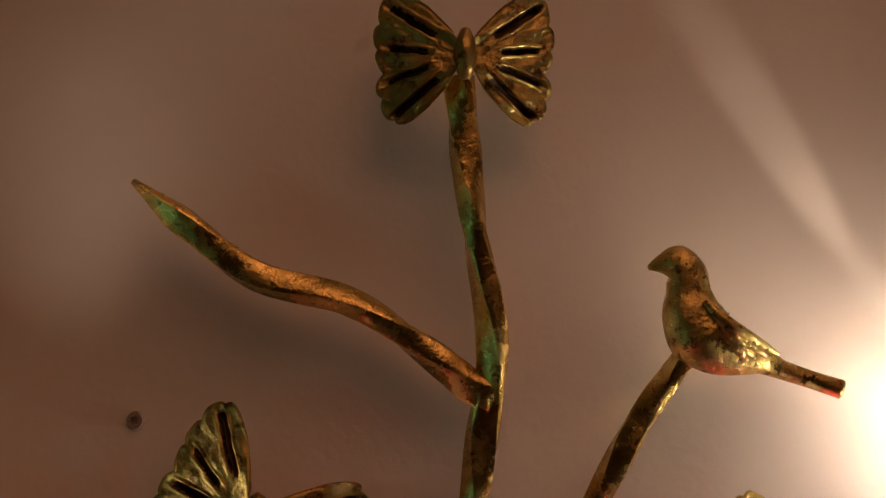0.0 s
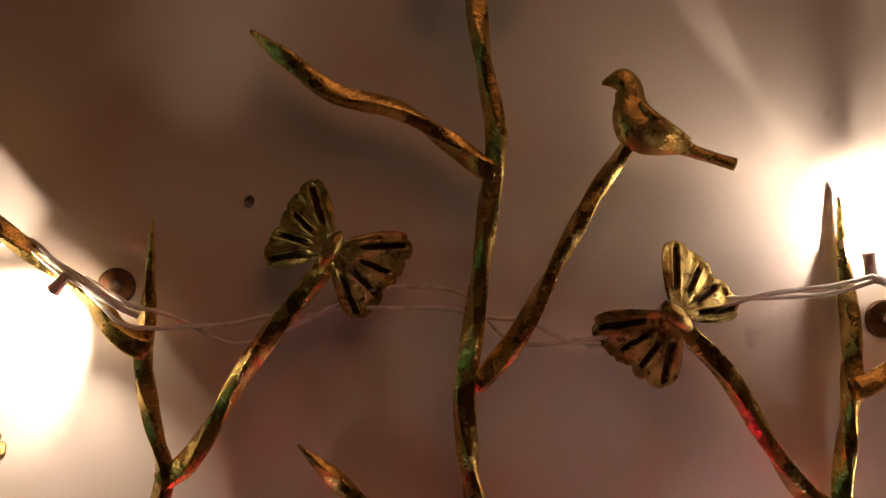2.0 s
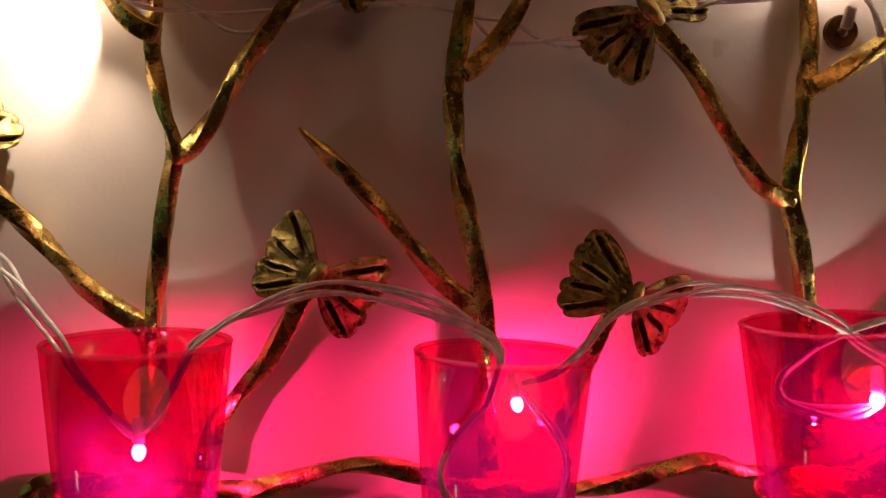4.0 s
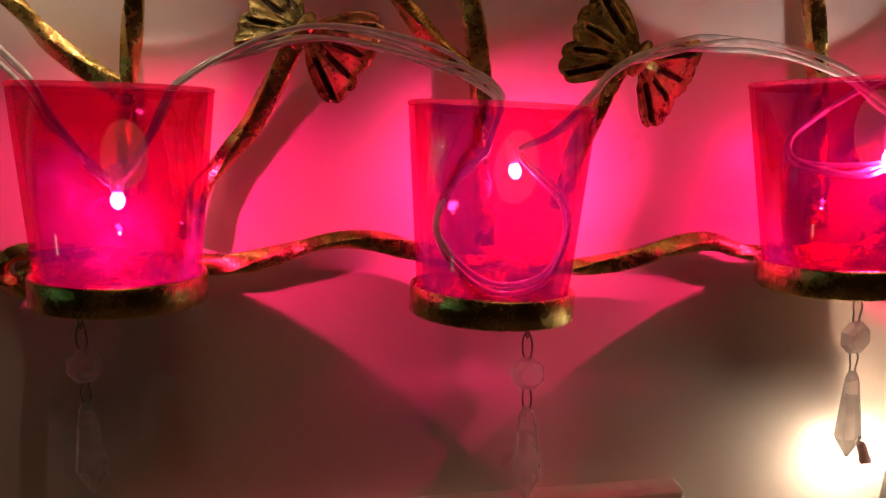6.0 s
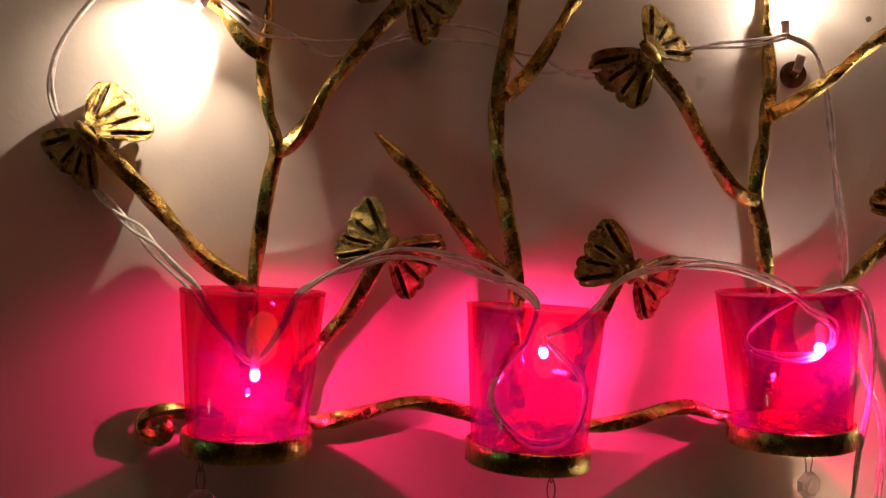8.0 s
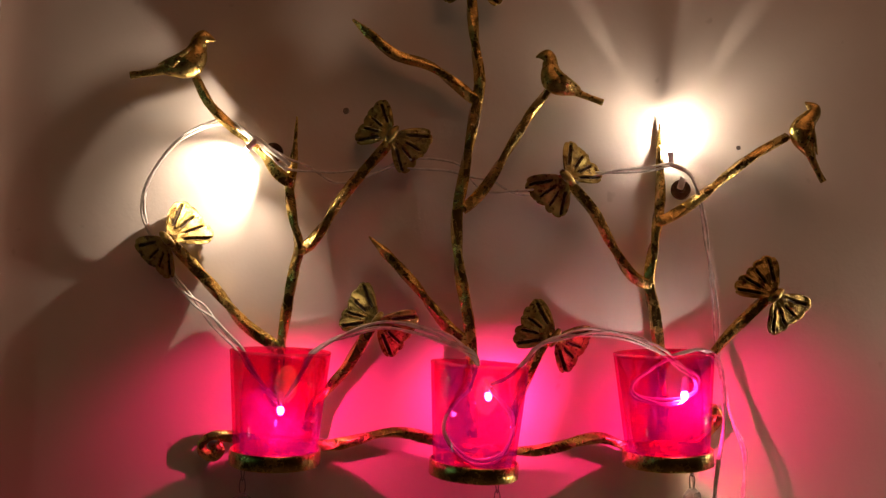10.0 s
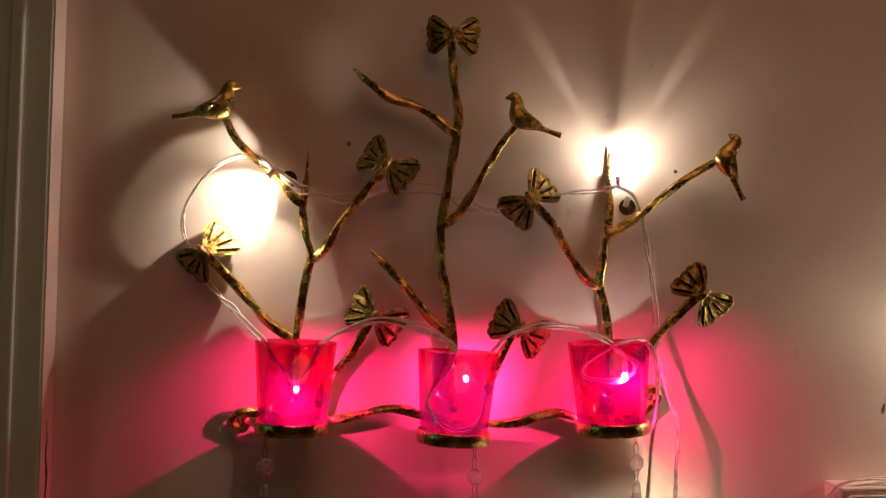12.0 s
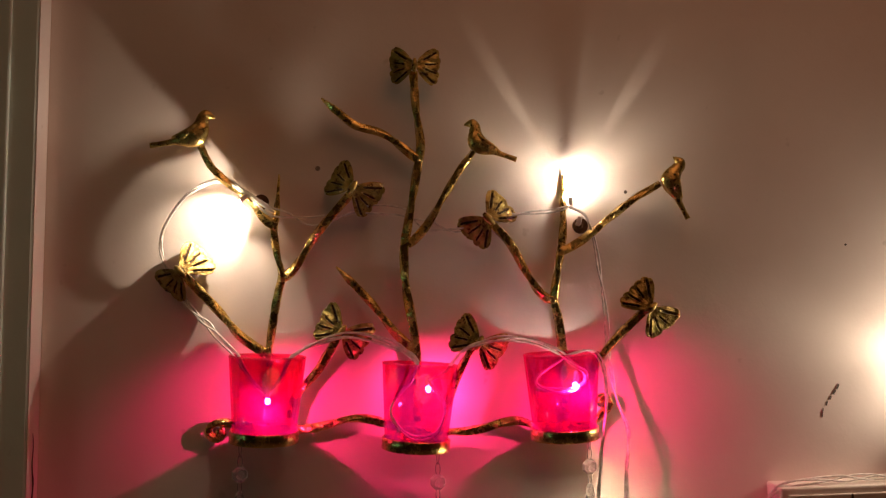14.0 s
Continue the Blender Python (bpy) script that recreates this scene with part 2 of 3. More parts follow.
def lathe_bm(profile, steps=48):
    """A closed profile of (radius, z) turned round z."""
    bm = bmesh.new()
    rings = []
    for r, z in profile:
        if r < 1e-6:
            rings.append([bm.verts.new((0, 0, z))])
        else:
            rings.append([bm.verts.new((r * math.cos(2 * math.pi * i / steps), r * math.sin(2 * math.pi * i / steps), z)) for i in range(steps)])
    for a, b in zip(rings, rings[1:]):
        for i in range(steps):
            j = (i + 1) % steps
            quad = [a[i % len(a)], a[j % len(a)], b[j % len(b)], b[i % len(b)]]
            quad = [v for k, v in enumerate(quad) if v not in quad[:k]]
            if len(quad) > 2:
                bm.faces.new(quad)
    return bm


def smooth_path(points, step=0.002):
    """Catmull-Rom through the points, at even steps."""
    p = [Vector(q) for q in points]
    p = [p[0] * 2 - p[1]] + p + [p[-1] * 2 - p[-2]]
    dense = []
    for i in range(1, len(p) - 2):
        a, b, c, d = p[i - 1:i + 3]
        k = max(2, int((c - b).length / step))
        for j in range(k):
            t = j / k
            dense.append(0.5 * (2 * b + (c - a) * t + (2 * a - 5 * b + 4 * c - d) * t * t + (3 * b - a - 3 * c + d) * t ** 3))
    dense.append(p[-2])
    return dense


def sweep(bm, pts, radius, section, twist=0.0, rough=0.0, seed=0.0):
    """A tube along pts. radius(u) in metres; section: (x, y) of its outline, scaled; twist in turns a metre."""
    rings = []
    up = Vector((0, -1, 0))
    length = 0.0
    for i, q in enumerate(pts):
        d = (pts[min(i + 1, len(pts) - 1)] - pts[max(i - 1, 0)]).normalized()
        if i:
            length += (q - pts[i - 1]).length
        side = d.cross(up)
        if side.length < 1e-3:
            side = d.cross(Vector((1, 0, 0)))
        side.normalize()
        front = side.cross(d).normalized()
        u = i / (len(pts) - 1)
        r = radius(u) * (1.08 if twist else 1.0)
        a = 2 * math.pi * twist * length + 1.1 * noise.noise((seed, length * 14, 0.0)) * (1 if twist else 0)
        ring = []
        for k, (sx, sy) in enumerate(section):
            cx, cy = sx * math.cos(a) - sy * math.sin(a), sx * math.sin(a) + sy * math.cos(a)
            w = 1 + rough * noise.noise((seed + k * 1.7, length * 90, 3.0)) + 0.6 * rough * noise.noise((seed, length * 35, k * 0.3))
            ring.append(bm.verts.new(q + (side * cx + front * cy) * r * w))
        rings.append(ring)
    m = len(section)
    for a, b in zip(rings, rings[1:]):
        for k in range(m):
            bm.faces.new((a[k], a[(k + 1) % m], b[(k + 1) % m], b[k]))
            if twist and k % 2:
                bm.edges.get((a[k], b[k])).smooth = False
    bm.faces.new(rings[0][::-1])
    bm.faces.new(rings[-1])


ROUND = [(math.cos(2 * math.pi * k / 8), math.sin(2 * math.pi * k / 8)) for k in range(8)]
BAR = [(1.04, 0.42), (0.80, 0.66), (-0.62, 0.86), (-0.92, 0.62), (-1.04, -0.42), (-0.80, -0.66), (0.62, -0.86), (0.92, -0.62)]


# ---------- setting ----------
WALL_Y = 0.004

wall_main = tagged(mesh_object("wall_main", box_bm(-0.46, 1.9, WALL_Y, 0.16, 0.0, 2.7), WALL), "off-white painted plaster wall with faint stains behind the sconce", "wall", kind="structure")
tagged(mesh_object("wall_left", box_bm(-1.6, -0.46, WALL_Y, 0.16, 0.0, 2.7), ROOM_DIM), "plain painted wall beyond the door frame, darkened", "wall", kind="structure")
tagged(mesh_object("wall_side_left", box_bm(-1.7, -1.6, -3.0, 0.16, 0.0, 2.7), ROOM_DIM), "plain painted side wall of the room, unseen and darkened", "wall", kind="structure")
tagged(mesh_object("wall_side_right", box_bm(1.9, 2.0, -3.0, 0.16, 0.0, 2.7), ROOM_DIM), "plain painted side wall of the room, unseen and darkened", "wall", kind="structure")
tagged(mesh_object("wall_behind", box_bm(-1.7, 2.0, -3.1, -3.0, 0.0, 2.7), ROOM_DIM), "plain painted wall facing the sconce, unseen and darkened", "wall", kind="structure")
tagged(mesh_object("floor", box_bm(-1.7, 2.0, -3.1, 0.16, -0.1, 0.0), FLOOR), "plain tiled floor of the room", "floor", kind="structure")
tagged(mesh_object("ceiling", box_bm(-1.7, 2.0, -3.1, 0.16, 2.7, 2.8), ROOM_DIM), "plain painted ceiling, unseen and darkened", "ceiling", kind="structure")
tagged(mesh_object("door_frame", box_bm(-0.46, -0.3185, -0.017, WALL_Y, 0.0, 2.1, 0.002), FRAME_PAINT), "grey-green painted door frame standing proud of the wall", "door frame", kind="structure")

frame_obj = bpy.data.objects["door_frame"]
part("moulding", box_bm(-0.3530, -0.3420, -0.0205, -0.0165, 0.0, 2.1, 0.0015), FRAME_PAINT, frame_obj)
part("edge_strip", box_bm(-0.3186, -0.3176, -0.0165, 0.0035, 0.0, 2.1, 0.0003), EDGE_LIT, frame_obj, "chipped edge of the frame, its lamplit side put into a pale pink")
bm = bmesh.new()
sweep(bm, smooth_path([(-0.3176, -0.0075, 1.4420), (-0.3176, -0.0060, 1.4300), (-0.3176, -0.0072, 1.4150), (-0.3176, -0.0050, 1.3980), (-0.3176, -0.0064, 1.3800), (-0.3176, -0.0055, 1.3500)], 0.003), lambda u: 0.0003 + 0.0006 * math.sin(math.pi * u), ROUND, 0.0, 0.5, 2.0)
part("crack", bm, DARK, frame_obj, "dark open crack in the chipped paint edge", smooth=True)

# Unseen wide lamp, added as dim warm ambient fill with soft shadows.
lamp = new("ceiling_fill")
lamp.location = (0.5, -1.0, 2.62)
tagged(lamp, "unseen wide round ceiling lamp, added as dim warm fill", "ceiling lamp")
part("diffuser", lathe_bm([(0.0, 0.0), (0.58, 0.01), (0.65, 0.03), (0.65, 0.078), (0.0, 0.078)], 48), FILL_GLOW, lamp, smooth=True)


# Unseen source of the green glints, made up as a small wall panel.
green_panel = new("green_wall_panel")
green_panel.location = (-1.598, -0.75, 1.55)
tagged(green_panel, "small unseen green glowing panel on the side wall, added for green glints", "wall lamp")
part("diffuser", box_bm(0.0, 0.03, -0.07, 0.07, -0.12, 0.12, 0.010, 3), GREEN_FILL, green_panel)


# ---------- the sconce ----------
sconce = new("wall_sconce")
sconce.location = (0.02, WALL_Y, 1.44)
SC = Matrix.Translation(-Vector(sconce.location))
tagged(sconce, "antique gold metal branch wall sconce with butterflies and birds", "wall sconce")


def branch(name, points, r0, r1, tip=False, mat=GOLD, twist=6.5, seed=0.0, parent=None):
    bm = bmesh.new()
    pts = smooth_path(points, 0.0022)
    if tip:
        def radius(u):
            return (r0 + (r1 - r0) * u) * min(1.0, 0.22 + 5.5 * (1 - u))
    else:
        def radius(u):
            return r0 + (r1 - r0) * u
    sweep(bm, pts, radius, BAR, twist, 0.06, seed)
    bm.transform(SC)
    return part(name, bm, mat, sconce, smooth=True)


Y = -0.010
branch("trunk", [(-0.1138, Y, 1.470), (-0.1128, Y, 1.5000), (-0.1098, Y, 1.5257), (-0.1041, Y, 1.5627), (-0.1008, Y, 1.5789), (-0.1052, Y, 1.5983), (-0.1081, Y, 1.6193), (-0.1058, Y, 1.6372), (-0.1040, Y, 1.6700)], 0.0036, 0.0026, True, seed=1)
branch("twig", [(-0.1023, Y, 1.5757), (-0.0954, Y, 1.5796), (-0.0859, Y, 1.5905), (-0.0718, Y, 1.6135), (-0.0575, Y, 1.6318), (-0.0434, Y - 0.001, 1.6479), (-0.0385, Y - 0.003, 1.6545)], 0.0036, 0.0032, seed=2)
branch("twig", [(-0.1055, -0.011, 1.6225), (-0.1110, -0.012, 1.6255), (-0.1175, -0.013, 1.6315), (-0.1264, -0.013, 1.6442), (-0.1467, -0.015, 1.6600), (-0.1632, -0.017, 1.6765), (-0.1722, -0.019, 1.6940)], 0.0038, 0.0026, seed=3)
branch("twig", [(-0.1130, -0.010, 1.5090), (-0.1366, -0.007, 1.5250), (-0.1562, -0.006, 1.5466), (-0.1728, -0.010, 1.5652), (-0.1855, -0.0185, 1.5805)], 0.0038, 0.0034, seed=4)
branch("twig", [(-0.0920, -0.014, 1.455), (-0.0866, -0.016, 1.4726), (-0.0753, -0.018, 1.4863), (-0.0648, -0.018, 1.4989), (-0.0494, -0.020, 1.5255)], 0.0036, 0.0034, seed=5)
branch("trunk", [(0.0200, Y, 1.4500), (0.0195, Y, 1.4878), (0.0185, Y, 1.5120), (0.0155, Y, 1.5362), (0.0101, Y, 1.5655), (0.0080, Y, 1.5998), (0.0133, Y, 1.6343), (0.0191, Y, 1.6690), (0.0230, Y, 1.6964), (0.0190, Y, 1.7290), (0.0165, Y, 1.7642)], 0.0037, 0.0034, seed=6)
branch("twig", [(0.0226, Y, 1.6825), (0.0181, Y, 1.6849), (0.0043, Y, 1.6962), (-0.0130, Y, 1.7078), (-0.0353, Y, 1.7145), (-0.0527, Y, 1.7276), (-0.0666, Y, 1.7395)], 0.0037, 0.0030, True, seed=7)
branch("twig", [(0.0114, Y, 1.6067), (0.0173, Y, 1.6106), (0.0291, Y, 1.6245), (0.0438, Y, 1.6493), (0.0586, Y, 1.6742), (0.0690, Y, 1.6880), (0.0722, Y - 0.003, 1.6930)], 0.0036, 0.0026, seed=8)
branch("twig", [(0.0196, Y, 1.5134), (0.0150, Y, 1.5150), (0.0024, Y, 1.5254), (-0.0092, Y, 1.5393), (-0.0208, Y, 1.5539), (-0.0373, Y, 1.5717), (-0.0527, Y, 1.5868)], 0.0037, 0.0028, True, seed=9)
branch("twig", [(0.0460, -0.020, 1.4650), (0.0520, -0.022, 1.4848), (0.0610, -0.022, 1.5033), (0.0723, -0.022, 1.5217)], 0.0036, 0.0032, seed=10)
branch("trunk", [(0.1515, Y, 1.4550), (0.1510, Y, 1.4879), (0.1488, Y, 1.5122), (0.1461, Y, 1.5365), (0.1423, Y, 1.5585), (0.1470, Y, 1.5904), (0.1511, -0.007, 1.6153), (0.1525, -0.002, 1.6420), (0.1530, 0.000, 1.6710)], 0.0037, 0.0030, True, seed=11)
branch("twig", [(0.1481, -0.012, 1.5993), (0.1570, -0.012, 1.6032), (0.1714, -0.014, 1.6125), (0.1957, -0.016, 1.6321), (0.2144, -0.018, 1.6464), (0.2366, -0.020, 1.6594)], 0.0036, 0.0026, seed=12)
branch("twig", [(0.1433, Y, 1.5551), (0.1359, Y, 1.5580), (0.1271, Y, 1.5658), (0.1150, Y, 1.5854), (0.1028, Y, 1.6075), (0.0856, Y - 0.003, 1.6257)], 0.0035, 0.0032, seed=13)
branch("twig", [(0.1640, -0.014, 1.4800), (0.1736, -0.016, 1.4958), (0.1933, -0.017, 1.5198), (0.2080, -0.017, 1.5343), (0.2268, -0.018, 1.5522)], 0.0035, 0.0032, seed=14)
branch("rail", [(-0.1545, Y, 1.4450), (-0.1515, Y, 1.4405), (-0.1560, Y, 1.4365), (-0.1625, Y, 1.4390), (-0.1635, Y, 1.4450), (-0.1580, Y, 1.4495), (-0.1500, Y, 1.4500), (-0.1400, Y, 1.4488), (-0.1181, Y, 1.4470), (-0.0814, Y, 1.4440), (-0.0636, Y, 1.4466), (-0.0415, Y, 1.4523), (-0.0247, Y, 1.4525), (-0.0050, Y, 1.4476), (0.0206, Y, 1.4421), (0.0564, Y, 1.4409), (0.0752, Y, 1.4430), (0.0956, Y, 1.4486), (0.1103, Y, 1.4499), (0.1266, Y, 1.4452), (0.1609, Y, 1.4440), (0.1760, Y, 1.4495), (0.1835, Y, 1.4560), (0.1895, Y, 1.4640), (0.1868, Y, 1.4700), (0.1815, Y, 1.4690), (0.1810, Y, 1.4650)], 0.0035, 0.0033, twist=9.0, seed=15)


# ---------- candle rings and red glasses ----------
CUPS = [pose(-0.1085, -0.0435, 1.4355, 0.0, 2.0, 0.0), pose(0.0184, -0.0435, 1.4285, -1.0, 3.2, 0.0), pose(0.1445, -0.0435, 1.4365, 0.0, -2.0, 0.0)]
for i, m in enumerate(CUPS):
    bm = lathe_bm([(0.0, 0.0028), (0.0280, 0.0028), (0.0288, 0.0034), (0.0289, 0.0120), (0.0284, 0.0128), (0.0276, 0.0124), (0.0274, 0.0044), (0.0, 0.0044)], 64)
    bm.transform(SC @ m)
    part("candle_ring", bm, GOLD_RING, sconce, smooth=True)
    mat = (RED_GLASS_DUSTY, PINK_GLASS, RED_GLASS)[i]
    cup = new("glass_cup")
    cup.matrix_world = m
    tagged(cup, ("dusty red", "clear pink", "clear red")[i] + " glass votive cup standing in a gold ring", "votive cup", "three glass cups")
    part("cup_wall", lathe_bm([(0.0262, 0.0085), (0.0319, 0.0732), (0.0299, 0.0732), (0.0242, 0.0110), (0.0240, 0.0085), (0.0262, 0.0085)], 72), mat, cup, smooth=True)
    part("rim", lathe_bm([(0.0320, 0.0733), (0.0323, 0.0740), (0.0319, 0.0747), (0.0309, 0.0750), (0.0300, 0.0747), (0.0296, 0.0740), (0.0299, 0.0733), (0.0320, 0.0733)], 72), RIM_GLASS_LIT, cup, smooth=True)
    part("base", lathe_bm([(0.0, 0.0048), (0.0245, 0.0048), (0.0257, 0.0060), (0.0261, 0.0083), (0.0238, 0.0083), (0.0225, 0.0095), (0.0, 0.0090)], 72), BASE_GLASS, cup, smooth=True)


# ---------- butterflies and birds on the sconce ----------
WING = [(26, 0.0060), (33, 0.0140), (40, 0.0238), (47, 0.0280), (54, 0.0280), (66, 0.0264), (80, 0.0250), (90, 0.0240), (96, 0.0222), (102, 0.0240), (112, 0.0253), (124, 0.0262), (135, 0.0254), (142, 0.0205), (149, 0.0080)]


def outline(a):
    for (a0, r0), (a1, r1) in zip(WING, WING[1:]):
        if a <= a1:
            f = (a - a0) / (a1 - a0)
            return r0 + (r1 - r0) * max(0.0, f)
    return WING[-1][1]


def wing_bm(side, fold, seed):
    """Two wings of one side, a scalloped fan with pressed radial grooves, 1.2 mm thick. The head points along +x, side is +1 or -1."""
    bm = bmesh.new()
    na, nr = 150, 18
    grooves = [(53, 0.0010, 0.28, 0.92), (80, 0.0008, 0.32, 0.84), (105, 0.0008, 0.30, 0.86), (129, 0.0009, 0.26, 0.96)]
    front, back, groove_floor = [], [], set()
    for i in range(na + 1):
        u = i / na
        a = 26 + 123 * u
        rim = sum(outline(a + d) for d in (-4, -2, 0, 2, 4)) / 5
        rim *= 1.02 - 0.045 * (1 - abs(math.sin(math.radians(a * 11.0)))) ** 2 + 0.03 * noise.noise((seed, a * 0.09, 0.0))
        rim = max(rim, 0.005)
        fr, bk = [], []
        for j in range(nr + 1):
            v = j / nr
            r = 0.0028 + (rim - 0.0028) * v
            x, y = r * math.cos(math.radians(a)), side * r * math.sin(math.radians(a))
            h = 0.0010 * math.sin(math.pi * min(1.0, v * 1.05)) + 0.0009 * noise.noise((x * 170, y * 170, seed)) + 0.0004 * noise.noise((x * 520, y * 520, seed)) + (0.0006 if v > 0.9 else 0.0)
            for ga, gw, v0, v1 in grooves:
                off = abs(r * math.sin(math.radians(a - ga)) + 0.0005 * noise.noise((r * 260, ga, seed)))
                depth = max(0.0, min(1.0, (1.25 * gw - off) / (0.5 * gw))) * max(0.0, min(1.0, (v - v0) * 14, (v1 - v) * 14))
                h -= 0.0024 * depth
                if depth > 0.72:
                    groove_floor.add((i, j))
                h += 0.0005 * max(0.0, 1 - abs(off - 1.7 * gw) / (0.6 * gw)) * (v0 < v < v1)
            h -= abs(y) * math.tan(math.radians(fold))
            fr.append(bm.verts.new((x, y, h)))
            bk.append(bm.verts.new((x, y, h - 0.0011)))
        front.append(fr)
        back.append(bk)
    for i in range(na):
        for j in range(nr):
            face = bm.faces.new((front[i][j], front[i][j + 1], front[i + 1][j + 1], front[i + 1][j]))
            if (i, j) in groove_floor or (i + 1, j + 1) in groove_floor:
                face.material_index = 1
            bm.faces.new((back[i][j], back[i + 1][j], back[i + 1][j + 1], back[i][j + 1]))
        bm.faces.new((front[i][nr], back[i][nr], back[i + 1][nr], front[i + 1][nr]))
        bm.faces.new((front[i][0], front[i + 1][0], back[i + 1][0], back[i][0]))
    for j in range(nr):
        bm.faces.new((front[0][j], back[0][j], back[0][j + 1], front[0][j + 1]))
        bm.faces.new((front[na][j], front[na][j + 1], back[na][j + 1], back[na][j]))
    return bm


def butterfly(x, y, z, heading, fold=20, size=1.0, tip=0.0, seed=0.0):
    """heading: degrees on the wall, 0 to the right, 90 up; the ridge of the body faces the room."""
    m = SC @ pose(x, y, z) @ Matrix.Rotation(math.radians(90), 4, "X") @ Matrix.Rotation(math.radians(heading), 4, "Z") @ Matrix.Rotation(math.radians(tip), 4, "X") @ Matrix.Scale(size, 4)
    bm = bmesh.new()
    pts = [Vector((0.0070 - 0.0009 * k, 0, 0.0010 * math.sin(math.pi * k / 15))) for k in range(16)]
    sweep(bm, pts, lambda u: 0.0010 + 0.0020 * math.sin(math.pi * min(1, max(0, u * 0.96 + 0.02))) ** 0.6, ROUND, 0.0, 0.18, seed)
    bm.transform(m)
    body = part("butterfly", bm, GOLD_WING, sconce, "gold metal butterfly with ribbed wings", smooth=True)
    for side in (1, -1):
        bm = wing_bm(side, fold, seed + side)
        bm.transform(m)
        part("wing", bm, GOLD_WING, body, smooth=True).data.materials.append(GROOVE_TONE)


butterfly(-0.0375, -0.0185, 1.6565, 56, 29, 1.0, 0, 1.0)
butterfly(0.0838, -0.0185, 1.6283, 134, 29, 1.0, 0, 2.0)
butterfly(-0.1872, -0.0215, 1.5823, 135, 39, 1.0, 0, 3.0)
butterfly(-0.0455, -0.0265, 1.5290, 60, 32, 1.0, 0, 4.0)
butterfly(0.0736, -0.0275, 1.5190, 61, 32, 1.0, 0, 5.0)
butterfly(0.2250, -0.0230, 1.5485, 40, 16, 1.0, 0, 6.0)
butterfly(0.0180, -0.0165, 1.7680, 88, 18, 0.93, 0, 7.0)


def bird(x, y, z, turn, mirror=1, size=1.0):
    """A small cast bird; beak to the left before mirror and turn, its foot at (x, y, z)."""
    spine = [(-8.0, 26.2), (-4.8, 27.0), (-0.8, 27.0), (1.6, 24.4), (2.2, 20.0), (2.8, 14.5), (4.8, 9.2), (9.0, 5.8), (15.0, 3.6), (20.5, 1.8), (25.0, -0.6), (33.0, -3.6), (40.5, -6.2)]
    thick = [0.6, 2.3, 5.0, 5.4, 5.8, 7.9, 9.0, 7.9, 5.7, 3.7, 2.6, 2.3, 2.5]
    pts = smooth_path([(a / 1000, 0, b / 1000) for a, b in spine], 0.0008)
    n = len(pts) - 1
    marks = []
    for a, b in spine:
        k = min(range(n + 1), key=lambda i: (pts[i] - Vector((a / 1000, 0, b / 1000))).length)
        marks.append(k / n)

    def radius_along(u):
        for i in range(len(marks) - 1):
            if u <= marks[i + 1]:
                f = (u - marks[i]) / max(1e-6, marks[i + 1] - marks[i])
                return (thick[i] + (thick[i + 1] - thick[i]) * f) / 1000
        return thick[-1] / 1000

    bm = bmesh.new()
    oval = [(math.cos(2 * math.pi * k / 20), 0.72 * math.sin(2 * math.pi * k / 20)) for k in range(20)]
    sweep(bm, pts, radius_along, oval, 0.0, 0.07, x * 50)
    # folded wings with feather ridges on both flanks
    for flank in (-1, 1):
        for k in range(4):
            f = k / 3
            run = smooth_path([(0.0045 + 0.001 * k, flank * (0.0052 - 0.0003 * k), 0.0175 - 0.0022 * k), (0.0100 + 0.0008 * k, flank * (0.0054 - 0.0004 * k), 0.0115 - 0.0020 * k), (0.0235 - 0.0030 * k, flank * 0.0030, 0.0035 - 0.0006 * k)], 0.0010)
            sweep(bm, run, lambda u: 0.0003 + 0.0017 * math.sin(math.pi * min(1.0, 0.12 + 0.86 * u)), ROUND, 0.0, 0.25, x * 30 + k)
    m = SC @ pose(x, y, z, 0, turn, 0) @ Matrix.Diagonal((mirror * size, size, size, 1))
    bm.transform(m)
    part("bird_figurine", bm, GOLD_BIRD, sconce, "small plain gold metal bird on a twig end", smooth=True)


bird(-0.1722, -0.0215, 1.6930, 10, -1, 1.06)
bird(0.0700, -0.0140, 1.6885, 0, 1, 0.97)
bird(0.2366, -0.0210, 1.6594, 44, 1, 0.97)

# round mounting tabs with screws, and the wrapped joints
for x, z in [(-0.1225, 1.6465), (0.1690, 1.6240)]:
    tab = lathe_bm([(0.0, 0.0), (0.0066, 0.0), (0.0072, 0.0006), (0.0072, 0.0016), (0.0066, 0.0022), (0.0, 0.0022)], 32)
    tab.transform(SC @ pose(x, WALL_Y, z, 90, 0, 0))
    plate = part("mounting_tab", tab, BRONZE, sconce, "dark bronze round fixing tab with a screw")
    screw = lathe_bm([(0.0, 0.0022), (0.0023, 0.0022), (0.0021, 0.0032), (0.0010, 0.0037), (0.0, 0.0038)], 20)
    screw.transform(SC @ pose(x, WALL_Y, z, 90, 0, 0))
    part("screw", screw, STEEL if x < 0 else BRONZE, plate, smooth=True)
for x, z in [(-0.1575, 1.4430), (0.1845, 1.4640)]:
    screw = lathe_bm([(0.0, 0.0), (0.0030, 0.0), (0.0030, 0.0050), (0.0042, 0.0060), (0.0036, 0.0085), (0.0, 0.0092)], 20)
    screw.transform(SC @ pose(x, WALL_Y, z, 90, 0, 0))
    part("screw", screw, STEEL, sconce, smooth=True)


